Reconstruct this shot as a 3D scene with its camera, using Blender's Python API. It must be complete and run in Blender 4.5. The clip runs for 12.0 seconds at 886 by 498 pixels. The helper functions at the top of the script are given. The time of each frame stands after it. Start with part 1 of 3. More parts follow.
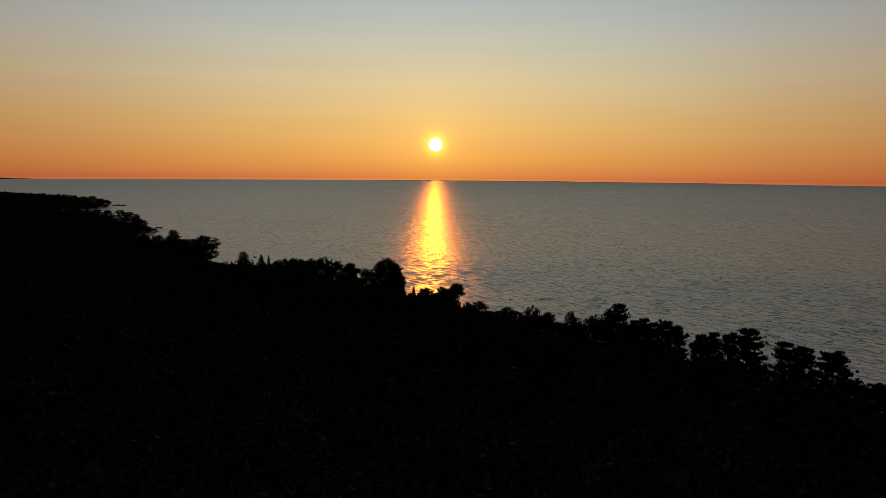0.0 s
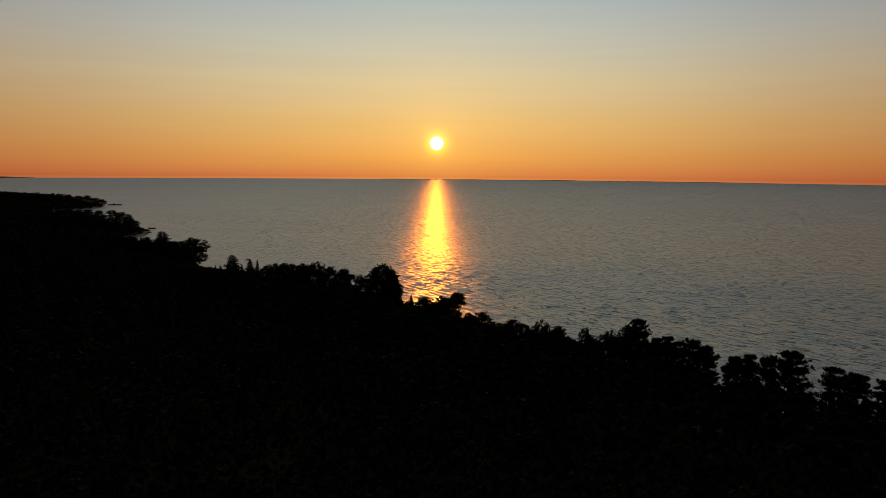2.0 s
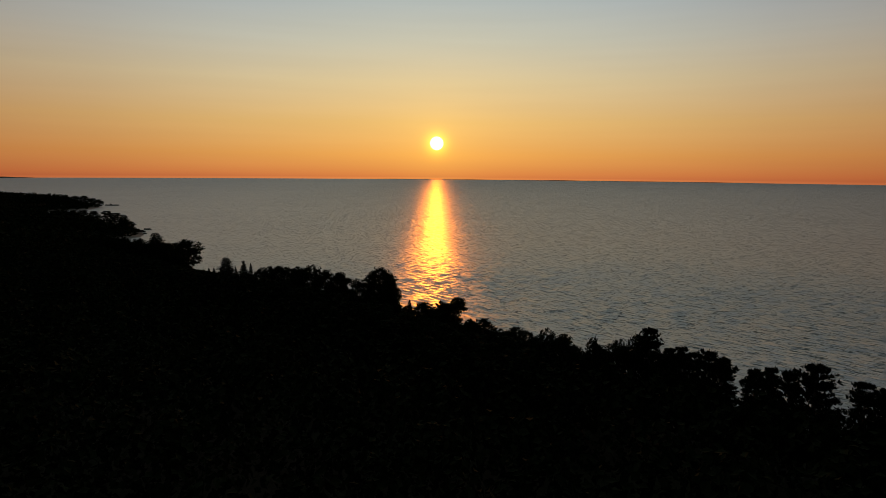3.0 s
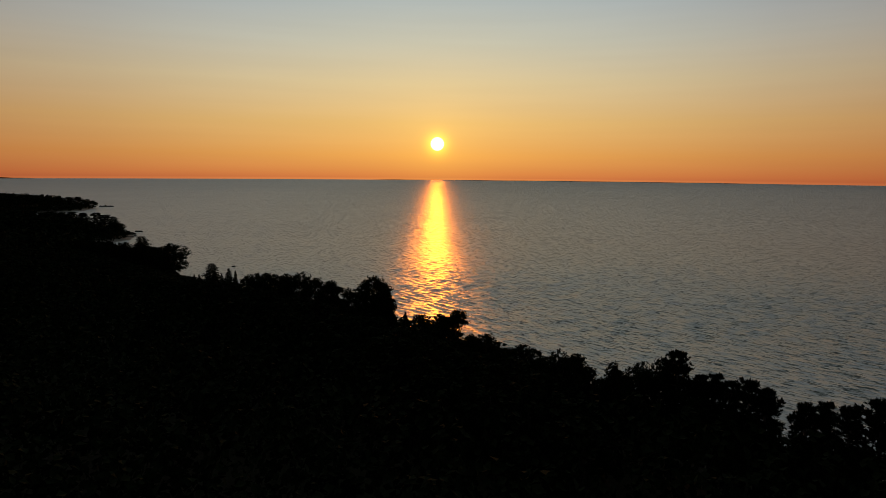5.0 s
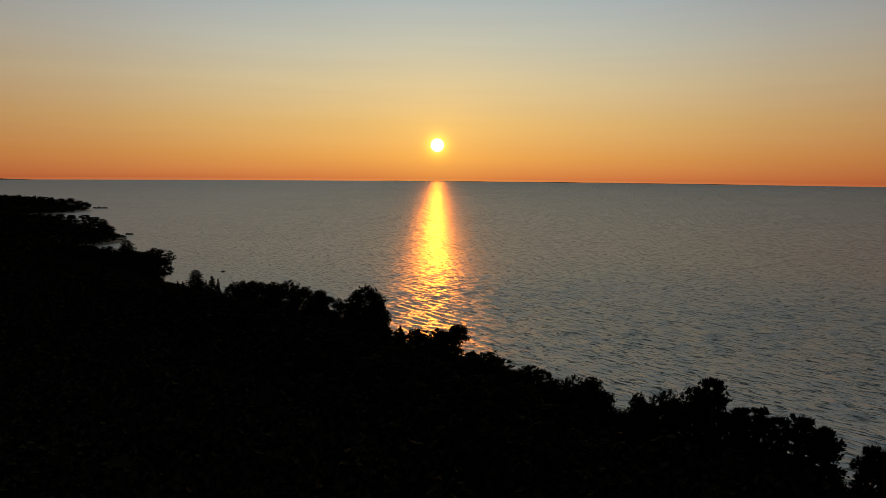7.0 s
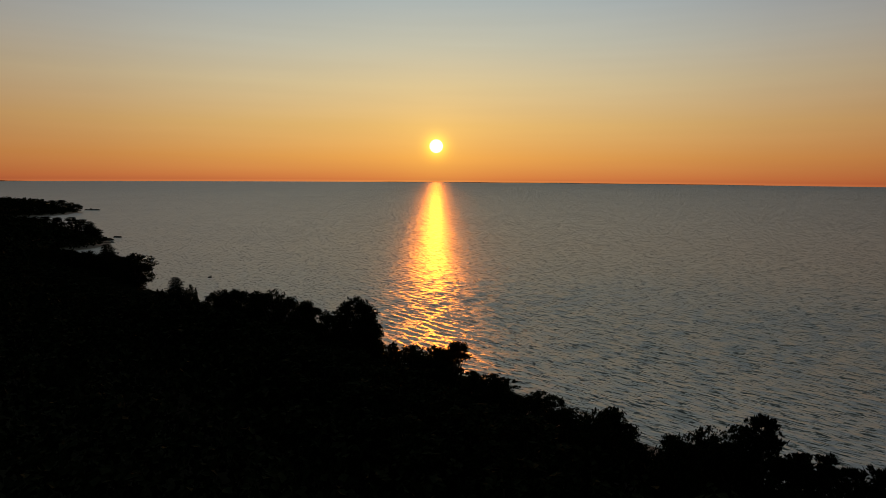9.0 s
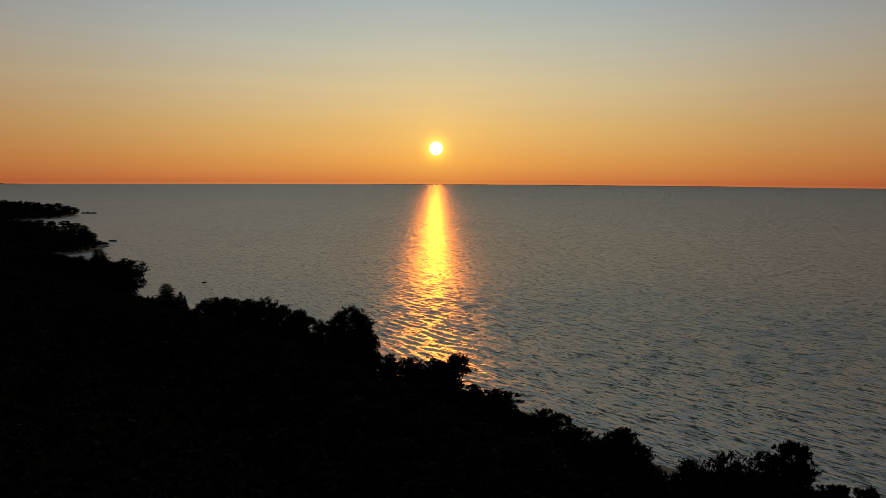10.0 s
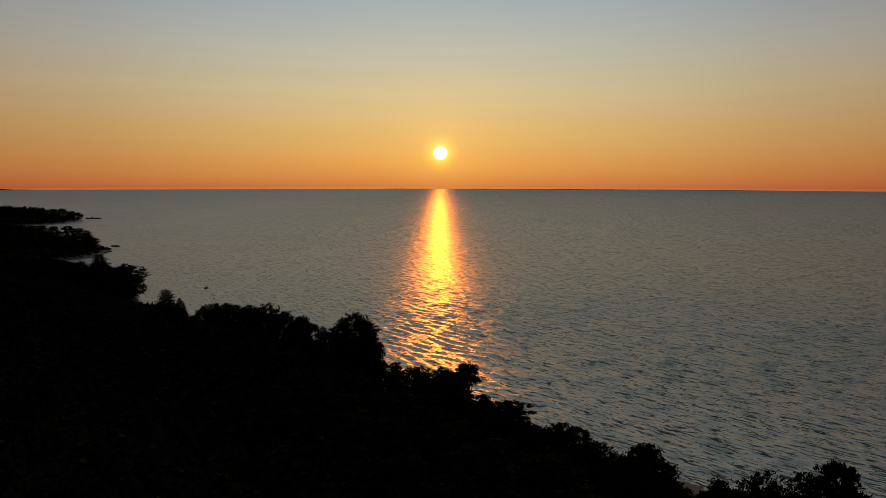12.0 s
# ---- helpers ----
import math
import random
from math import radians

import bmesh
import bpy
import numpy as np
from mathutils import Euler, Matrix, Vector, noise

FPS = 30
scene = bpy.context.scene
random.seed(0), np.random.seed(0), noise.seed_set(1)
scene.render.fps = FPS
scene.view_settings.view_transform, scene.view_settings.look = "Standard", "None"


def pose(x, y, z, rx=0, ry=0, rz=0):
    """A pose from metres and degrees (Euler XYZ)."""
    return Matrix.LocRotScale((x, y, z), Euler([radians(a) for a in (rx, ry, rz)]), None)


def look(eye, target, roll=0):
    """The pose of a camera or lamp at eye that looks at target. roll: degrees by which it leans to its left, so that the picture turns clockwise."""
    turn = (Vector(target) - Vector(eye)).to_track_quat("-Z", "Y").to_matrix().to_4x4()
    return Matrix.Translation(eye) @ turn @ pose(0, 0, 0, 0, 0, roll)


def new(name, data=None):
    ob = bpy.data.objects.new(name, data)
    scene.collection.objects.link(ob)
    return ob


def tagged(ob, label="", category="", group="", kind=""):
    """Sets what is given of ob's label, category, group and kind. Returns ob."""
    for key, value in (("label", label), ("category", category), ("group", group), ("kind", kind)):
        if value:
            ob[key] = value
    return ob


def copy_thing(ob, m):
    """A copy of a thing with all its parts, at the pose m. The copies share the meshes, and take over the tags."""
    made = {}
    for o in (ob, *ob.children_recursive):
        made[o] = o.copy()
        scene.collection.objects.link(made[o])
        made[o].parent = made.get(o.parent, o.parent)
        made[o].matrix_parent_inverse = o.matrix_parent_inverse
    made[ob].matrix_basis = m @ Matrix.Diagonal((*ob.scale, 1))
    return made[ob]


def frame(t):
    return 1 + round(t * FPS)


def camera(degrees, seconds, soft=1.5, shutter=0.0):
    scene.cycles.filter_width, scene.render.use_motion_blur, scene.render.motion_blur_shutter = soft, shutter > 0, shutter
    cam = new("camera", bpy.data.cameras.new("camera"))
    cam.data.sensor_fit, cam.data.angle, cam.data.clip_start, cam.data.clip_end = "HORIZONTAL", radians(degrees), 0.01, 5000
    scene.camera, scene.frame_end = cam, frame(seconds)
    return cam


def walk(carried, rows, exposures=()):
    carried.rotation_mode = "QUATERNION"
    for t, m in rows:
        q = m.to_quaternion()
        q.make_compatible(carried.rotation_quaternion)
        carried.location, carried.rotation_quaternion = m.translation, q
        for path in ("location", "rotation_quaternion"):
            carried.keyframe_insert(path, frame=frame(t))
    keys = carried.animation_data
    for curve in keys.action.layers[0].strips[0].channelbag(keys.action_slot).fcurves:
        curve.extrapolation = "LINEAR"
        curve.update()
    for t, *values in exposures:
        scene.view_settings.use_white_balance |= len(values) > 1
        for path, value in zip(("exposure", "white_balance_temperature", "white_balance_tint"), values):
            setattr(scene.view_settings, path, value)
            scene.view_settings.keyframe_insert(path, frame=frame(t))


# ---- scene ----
cam = camera(72.0, 12.0, soft=0.85)
PATH = [
    (0, (-0.238, 1.611, 65.355), (-0.211, 3.595, 65.106), 0.5),
    (0.5, (0.043, 6.6, 65.444), (0.068, 8.584, 65.193), 0.5),
    (1, (0.104, 11.046, 65.627), (0.129, 13.03, 65.375), 0.5),
    (1.5, (0.076, 16.047, 65.764), (0.102, 18.03, 65.511), 0.5),
    (2, (0.532, 20.905, 65.681), (0.555, 22.888, 65.428), 0.5),
    (2.5, (0.725, 26.082, 65.68), (0.747, 28.066, 65.426), 0.5),
    (3, (0.767, 30.328, 65.662), (0.79, 32.312, 65.409), 0.5),
    (5, (1.577, 49.991, 65.54), (1.598, 51.975, 65.289), 0.5),
    (5.5, (1.921, 55.116, 65.458), (1.941, 57.1, 65.206), 0.5),
    (6, (1.969, 59.562, 65.415), (1.99, 61.546, 65.165), 0.5),
    (6.5, (2.132, 64.412, 65.385), (2.153, 66.396, 65.135), 0.5),
    (7, (2.217, 68.683, 65.244), (2.238, 70.667, 64.997), 0.5),
    (9, (2.852, 88.354, 64.643), (2.876, 90.339, 64.399), 0.4),
    (9.5, (3.193, 93.411, 64.754), (3.217, 95.397, 64.514), 0.3),
    (10, (3.182, 97.104, 64.889), (3.206, 99.09, 64.652), 0.3),
    (10.5, (3.024, 100.129, 64.72), (3.046, 102.116, 64.487), 0.2),
    (11, (2.9, 102.322, 64.545), (2.919, 104.308, 64.315), 0.2),
    (11.5, (2.6, 103.38, 64.355), (2.614, 105.367, 64.129), 0.2),
    (12, (2.401, 104.255, 63.828), (2.41, 106.243, 63.606), 0.1),
]
walk(cam, [(t, look(eye, target, roll)) for t, eye, target, roll in PATH], [(0, 0.0), (6, -0.02), (9.5, -0.09), (12, -0.12)])

# ---- light ----
SUN_ELEVATION = radians(2.56)
SUN_WAY = Vector((0, math.cos(SUN_ELEVATION), math.sin(SUN_ELEVATION)))
RIM = 4900.0  # how far the lake reaches

sun_lamp = bpy.data.lights.new("sun", "SUN")
sun_lamp.energy, sun_lamp.angle, sun_lamp.color = 0.45, radians(0.53), (1.0, 0.235, 0.007)
sun_object = new("sun", sun_lamp)
sun_object.matrix_world = look(SUN_WAY * 2000, (0, 0, 0))


class Nodes:
    """Short hand for node trees."""

    def __init__(self, tree):
        self.tree = tree
        tree.nodes.clear()

    def add(self, kind, settings=None, **sockets):
        node = self.tree.nodes.new(kind)
        for key, value in (settings or {}).items():
            setattr(node, key, value)
        for key, value in sockets.items():
            self.plug(node.inputs[int(key[1:])] if key[0] == "i" and key[1:].isdigit() else node.inputs[key.replace("_", " ")], value)
        return node

    def plug(self, socket, value):
        if isinstance(value, bpy.types.NodeSocket):
            self.tree.links.new(value, socket)
        elif isinstance(value, bpy.types.Node):
            self.tree.links.new(value.outputs[0], socket)
        else:
            socket.default_value = value

    def math(self, operation, a, b=0.0, clamp=False):
        return self.add("ShaderNodeMath", {"operation": operation, "use_clamp": clamp}, i0=a, i1=b).outputs[0]

    def vector(self, operation, a, b=(0, 0, 0)):
        node = self.add("ShaderNodeVectorMath", {"operation": operation}, i0=a, i1=b)
        return node.outputs["Value"] if operation in ("DOT_PRODUCT", "LENGTH") else node.outputs[0]

    def scaled(self, a, factor):
        node = self.add("ShaderNodeVectorMath", {"operation": "SCALE"}, i0=a)
        self.plug(node.inputs["Scale"], factor)
        return node.outputs[0]

    def span(self, value, low, high, to_low=0.0, to_high=1.0, kind="LINEAR"):
        node = self.add("ShaderNodeMapRange", {"interpolation_type": kind}, i0=value, i1=low, i2=high, i3=to_low, i4=to_high)
        return node.outputs[0]

    def ramp(self, value, *stops):
        node = self.add("ShaderNodeValToRGB", i0=value)
        while len(node.color_ramp.elements) < len(stops):
            node.color_ramp.elements.new(1.0)
        for element, (place, colour) in zip(node.color_ramp.elements, stops):
            element.position, element.color = place, (*colour, 1)
        return node.outputs[0]

    def mixed(self, factor, a, b, blend="MIX"):
        node = self.add("ShaderNodeMix", {"data_type": "RGBA", "blend_type": blend})
        self.plug(node.inputs[0], factor)
        self.plug(node.inputs[6], a)
        self.plug(node.inputs[7], b)
        return node.outputs[2]

    def noise(self, vector, scale, detail=2.0, rough=0.5):
        return self.add("ShaderNodeTexNoise", Vector=vector, Scale=scale, Detail=detail, Roughness=rough)


def build_sky():
    world = bpy.data.worlds.new("evening_sky")
    scene.world = world
    world.use_nodes = True
    n = Nodes(world.node_tree)
    way = n.vector("NORMALIZE", n.add("ShaderNodeTexCoord").outputs["Generated"])
    parts = n.add("ShaderNodeSeparateXYZ", i0=way)
    height = parts.outputs["Z"]
    # height as the square root of the sine of the elevation above the lake's rim
    rise = n.math("POWER", n.math("MAXIMUM", n.math("ADD", height, 0.0133), 0.0), 0.5)
    glow = n.ramp(
        rise,
        (0.00, (0.72, 0.250, 0.075)),
        (0.035, (0.70, 0.225, 0.065)),
        (0.065, (0.62, 0.185, 0.055)),
        (0.10, (0.68, 0.225, 0.060)),
        (0.20, (0.74, 0.345, 0.085)),
        (0.30, (0.73, 0.460, 0.160)),
        (0.39, (0.66, 0.535, 0.300)),
        (0.46, (0.53, 0.525, 0.415)),
        (0.54, (0.37, 0.445, 0.470)),
        (0.64, (0.350, 0.415, 0.445)),
        (0.76, (0.275, 0.308, 0.295)),
        (0.88, (0.135, 0.155, 0.145)),
        (1.00, (0.05, 0.065, 0.065)),
    )
    # the sky fades and reddens away from the sun
    aside = n.math("DIVIDE", parts.outputs["Y"], n.math("MAXIMUM", n.math("SQRT", n.math("SUBTRACT", 1.0, n.math("MULTIPLY", height, height))), 0.001))
    turned = n.span(aside, -1.0, 1.0)
    tint = n.ramp(turned, (0.0, (0.03, 0.036, 0.048)), (0.5, (0.14, 0.155, 0.19)), (0.86, (0.56, 0.51, 0.58)), (0.94, (0.77, 0.745, 0.81)), (0.98, (0.93, 0.925, 0.965)), (1.0, (1.0, 1.0, 1.0)))
    tint = n.mixed(n.span(height, 0.70, 1.0), tint, (1, 1, 1, 1))
    colour = n.mixed(1.0, glow, tint, "MULTIPLY")
    red = n.math("MULTIPLY", n.span(turned, 0.90, 1.0, 1.0, 0.0), n.span(height, 0.0, 0.14, 1.0, 0.0))
    colour = n.mixed(red, colour, n.vector("MULTIPLY", colour, (1.03, 0.91, 0.97)))
    streaks = n.noise(n.vector("MULTIPLY", way, (3.0, 3.0, 60.0)), 1.0, 3.0)
    colour = n.scaled(colour, n.span(streaks.outputs[0], 0.25, 0.75, 0.98, 1.02))
    sky = n.add("ShaderNodeTexSky", {"sky_type": "NISHITA", "sun_disc": False, "sun_elevation": SUN_ELEVATION, "sun_rotation": 0.0, "dust_density": 2.0})
    colour = n.vector("ADD", colour, n.scaled(sky.outputs[0], 0.004))
    # the sun's disc and its aureole; the angle is in degrees
    near = n.vector("DOT_PRODUCT", way, tuple(SUN_WAY))
    angle = n.math("MULTIPLY", n.math("SQRT", n.math("MAXIMUM", n.math("MULTIPLY", n.math("SUBTRACT", 1.0, near), 2.0), 0.0)), 57.2958)
    disc = n.span(angle, 0.38, 0.68, 1.0, 0.0, "SMOOTHSTEP")
    ring = n.math("POWER", 2.718, n.math("MULTIPLY", n.math("POWER", n.math("DIVIDE", angle, 0.95), 2.0), -1.0))
    haze = n.math("POWER", 2.718, n.math("DIVIDE", angle, -2.6))
    colour = n.vector("ADD", colour, n.scaled((4.0, 4.0, 3.6), disc))
    colour = n.vector("ADD", colour, n.scaled((0.75, 0.62, 0.02), ring))
    colour = n.vector("ADD", colour, n.scaled((0.20, 0.13, 0.01), haze))
    back = n.add("ShaderNodeBackground", i0=colour, i1=1.0)
    n.plug(n.add("ShaderNodeOutputWorld").inputs[0], back.outputs[0])


build_sky()


# ---- materials ----
def material(name):
    m = bpy.data.materials.new(name)
    m.use_nodes = True
    n = Nodes(m.node_tree)
    place = n.add("ShaderNodeTexCoord").outputs["Object"]
    return m, n, place


def finish(n, colour, rough, normal=None, specular=0.5, ior=1.5):
    shader = n.add("ShaderNodeBsdfPrincipled", Base_Color=colour, Roughness=rough, IOR=ior)
    shader.inputs["Specular IOR Level"].default_value = specular
    if normal is not None:
        n.plug(shader.inputs["Normal"], normal)
    n.plug(n.add("ShaderNodeOutputMaterial").inputs[0], shader.outputs[0])


def leaf_material(name, dark, light, rough):
    m, n, place = material(name)
    patch = n.noise(place, 0.35, 3.0).outputs[0]
    island = n.add("ShaderNodeNewGeometry").outputs["Random Per Island"]
    tree = n.add("ShaderNodeObjectInfo").outputs["Random"]
    mixed = n.math("ADD", n.math("MULTIPLY", patch, 0.5), n.math("ADD", n.math("MULTIPLY", island, 0.3), n.math("MULTIPLY", tree, 0.2)))
    finish(n, n.mixed(mixed, (*dark, 1), (*light, 1)), rough, specular=0.02)
    return m


def bark_material():
    m, n, place = material("bark")
    ridges = n.noise(n.vector("MULTIPLY", place, (6.0, 6.0, 0.9)), 1.0, 4.0).outputs[0]
    bump = n.add("ShaderNodeBump", Strength=0.6, Distance=0.05, Height=ridges)
    finish(n, n.mixed(ridges, (0.035, 0.026, 0.02, 1), (0.13, 0.10, 0.08, 1)), 0.9, bump.outputs[0], 0.2)
    return m


def soil_material():
    m, n, place = material("woodland_soil")
    large = n.noise(place, 0.03, 3.0).outputs[0]
    small = n.noise(place, 1.3, 4.0).outputs[0]
    litter = n.mixed(small, (0.02, 0.016, 0.010, 1), (0.075, 0.058, 0.035, 1))
    moss = n.mixed(small, (0.018, 0.024, 0.010, 1), (0.05, 0.065, 0.025, 1))
    woods = n.mixed(n.span(large, 0.4, 0.6), litter, moss)
    grains = n.noise(place, 7.0, 3.0).outputs[0]
    shingle = n.mixed(grains, (0.14, 0.125, 0.10, 1), (0.36, 0.33, 0.28, 1))
    height = n.add("ShaderNodeSeparateXYZ", i0=place).outputs["Z"]
    edge = n.math("ADD", height, n.span(small, 0.3, 0.7, -0.4, 0.4))
    bump = n.add("ShaderNodeBump", Strength=0.5, Distance=0.15, Height=small)
    finish(n, n.mixed(n.span(edge, 0.9, 1.7), shingle, woods), 0.95, bump.outputs[0], 0.2)
    return m


def rock_material():
    m, n, place = material("dark_rock")
    large = n.noise(place, 0.4, 4.0).outputs[0]
    small = n.noise(place, 3.0, 4.0).outputs[0]
    bump = n.add("ShaderNodeBump", Strength=0.7, Distance=0.2, Height=small)
    # base colour darkened to near black, so rocks read as backlit silhouettes
    finish(n, n.mixed(large, (0.014, 0.013, 0.012, 1), (0.05, 0.047, 0.043, 1)), n.span(small, 0.3, 0.7, 0.75, 0.95), bump.outputs[0], 0.1)
    return m


def water_material():
    m, n, place = material("lake_water")
    # wave trains run on to the shore, their crests along it
    turned = n.add("ShaderNodeMapping", {"vector_type": "POINT"}, Vector=place, Rotation=(0, 0, radians(42)))
    parts = n.add("ShaderNodeSeparateXYZ", i0=place)
    offshore = parts.outputs["Y"]
    # 0 inshore to 1 far out, where roughness replaces waves smaller than a pixel
    open_water = n.math("POWER", n.span(offshore, 150.0, 2500.0, 0.0, 1.0), 0.5)

    def slopes(long, across, detail, rough, course=None):
        """Random slopes of waves with crests that long, that far from one another."""
        field = n.noise(n.vector("MULTIPLY", course or turned.outputs[0], (1 / long, 1 / across, 1.0)), 1.0, detail, rough)
        return n.vector("SUBTRACT", field.outputs["Color"], (0.5, 0.5, 0.5))

    waves = n.vector("MULTIPLY", slopes(3.6, 0.80, 1.0, 0.5), (1.6, 2.8, 0.0))
    chop = n.vector("MULTIPLY", slopes(1.3, 0.36, 1.0, 0.5), (1.6, 2.2, 0.0))
    ripple = n.vector("MULTIPLY", slopes(0.36, 0.18, 0.0, 0.5), (0.6, 0.4, 0.0))
    # coarser slope patches farther out, sized so texture still shows from the camera
    mid_patches = n.vector("MULTIPLY", slopes(4.2, 1.9, 2.0, 0.6), (0.50, 0.70, 0.0))
    mid_patches = n.scaled(mid_patches, n.math("MULTIPLY", n.span(offshore, 230.0, 520.0, 0.0, 1.0), n.span(offshore, 600.0, 1800.0, 1.0, 0.2)))
    far_patches = n.vector("MULTIPLY", slopes(9.0, 30.0, 2.0, 0.65, place), (0.40, 0.35, 0.0))
    far_patches = n.scaled(far_patches, n.math("MULTIPLY", n.span(offshore, 400.0, 800.0, 0.0, 1.0), n.span(offshore, 900.0, 2400.0, 1.0, 0.12)))
    tilt = n.vector("ADD", n.vector("ADD", n.vector("ADD", chop, waves), ripple), mid_patches)
    # steep fronts towards the shore and camera, for narrow dark flecks; gentle backs
    across = n.add("ShaderNodeSeparateXYZ", i0=tilt)
    backs = n.math("MULTIPLY", across.outputs["Y"], 0.22)
    view_tilt = n.math("MULTIPLY", n.math("MINIMUM", n.math("ADD", across.outputs["Y"], 0.17), 0.0), 3.6)
    steep = n.math("ADD", view_tilt, backs)
    tilt = n.add("ShaderNodeCombineXYZ", X=across.outputs["X"], Y=steep).outputs[0]
    gusts = n.noise(n.vector("MULTIPLY", place, (0.004, 0.0015, 1.0)), 1.0, 3.0).outputs[0]
    # calmer under the wooded points
    lee = n.span(parts.outputs["X"], -420.0, -40.0, 0.5, 1.0)
    calm = n.math("MULTIPLY", n.span(gusts, 0.3, 0.7, 0.85, 1.15), lee)
    # flatter past the near water, to brighten the middle distance
    calm = n.math("MULTIPLY", calm, n.span(offshore, 170.0, 400.0, 1.0, 0.72))
    # back from the waves' own axes to the world's
    back = n.add("ShaderNodeMapping", {"vector_type": "POINT"}, Vector=n.scaled(tilt, calm), Rotation=(0, 0, radians(-42)))
    # normals leaned to or from the camera by distance, to fit reflected tone
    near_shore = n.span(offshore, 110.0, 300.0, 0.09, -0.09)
    # more tilt far out and to the right darkens the band below the horizon
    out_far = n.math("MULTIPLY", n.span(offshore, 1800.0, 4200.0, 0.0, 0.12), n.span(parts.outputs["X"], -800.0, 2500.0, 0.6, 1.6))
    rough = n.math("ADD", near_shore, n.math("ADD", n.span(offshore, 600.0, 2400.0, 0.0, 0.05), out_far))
    view_tilt = n.scaled((-0.15, -1.0, 0.0), rough)
    lean = n.vector("ADD", n.vector("ADD", back.outputs[0], far_patches), view_tilt)
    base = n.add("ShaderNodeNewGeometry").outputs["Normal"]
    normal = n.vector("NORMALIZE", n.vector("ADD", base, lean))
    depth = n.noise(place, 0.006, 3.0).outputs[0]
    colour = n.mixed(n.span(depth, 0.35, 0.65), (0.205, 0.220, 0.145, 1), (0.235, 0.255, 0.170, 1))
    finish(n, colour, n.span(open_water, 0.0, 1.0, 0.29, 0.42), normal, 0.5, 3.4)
    return m


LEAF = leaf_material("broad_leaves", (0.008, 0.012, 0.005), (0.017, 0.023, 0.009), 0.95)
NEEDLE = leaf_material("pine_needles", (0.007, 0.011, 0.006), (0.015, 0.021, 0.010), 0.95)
BARK = bark_material()
SOIL = soil_material()
ROCK = rock_material()
WATER = water_material()


# ---- helpers for meshes ----
def mesh_object(name, verts, faces, mat, parent=None, label="", smooth=False):
    mesh = bpy.data.meshes.new(name)
    mesh.from_pydata(np.asarray(verts, float).tolist(), [], np.asarray(faces).tolist() if isinstance(faces, np.ndarray) else faces)
    mesh.materials.append(mat)
    if smooth:
        mesh.shade_smooth()
    ob = new(name, mesh)
    if parent is not None:
        ob.parent = parent
    if label:
        ob["label"] = label
    return ob


class Tubes:
    """Tapered tubes, gathered into one mesh."""

    def __init__(self, sides=6):
        self.verts, self.faces, self.sides = [], [], sides

    def add(self, points, radii):
        start, k = len(self.verts), self.sides
        for i, (p, r) in enumerate(zip(points, radii)):
            ahead = (Vector(points[min(i + 1, len(points) - 1)]) - Vector(points[max(i - 1, 0)])).normalized()
            side = ahead.orthogonal().normalized()
            other = ahead.cross(side)
            for j in range(k):
                a = 2 * math.pi * j / k
                self.verts.append(tuple(Vector(p) + (side * math.cos(a) + other * math.sin(a)) * r))
        for i in range(len(points) - 1):
            for j in range(k):
                a, b = start + i * k + j, start + i * k + (j + 1) % k
                self.faces.append((a, b, b + k, a + k))
        self.faces.append(tuple(range(start + k - 1, start - 1, -1)))
        self.faces.append(tuple(range(len(self.verts) - k, len(self.verts))))


def blades(rng, centres, normals, length, width):
    """One folded leaf-shaped quad at each centre, lying across its normal."""
    n = len(centres)
    normals = normals / np.maximum(np.linalg.norm(normals, axis=1, keepdims=True), 1e-6)
    along = np.cross(normals, rng.normal(size=(n, 3)))
    along /= np.maximum(np.linalg.norm(along, axis=1, keepdims=True), 1e-6)
    across = np.cross(normals, along)
    l = (length * rng.uniform(0.7, 1.3, (n, 1))) * along / 2
    w = (width * rng.uniform(0.7, 1.3, (n, 1))) * across / 2
    lift = normals * length * 0.12
    verts = np.stack([centres - l, centres + w + lift, centres + l, centres - w + lift], axis=1).reshape(-1, 3)
    faces = np.arange(n * 4).reshape(-1, 4)
    return verts, faces


# ---- the trees ----
def settled(wood, verts):
    """Brings a tree to 10 m high and a crown 6 m across."""
    verts = np.asarray(verts, float).reshape(-1, 3)
    k = np.array((0, 0, 10 / np.percentile(verts[:, 2], 99.7)))
    k[:2] = 3.0 / np.percentile(np.hypot(verts[:, 0], verts[:, 1]), 96)
    return np.asarray(wood.verts, float) * k, verts * k


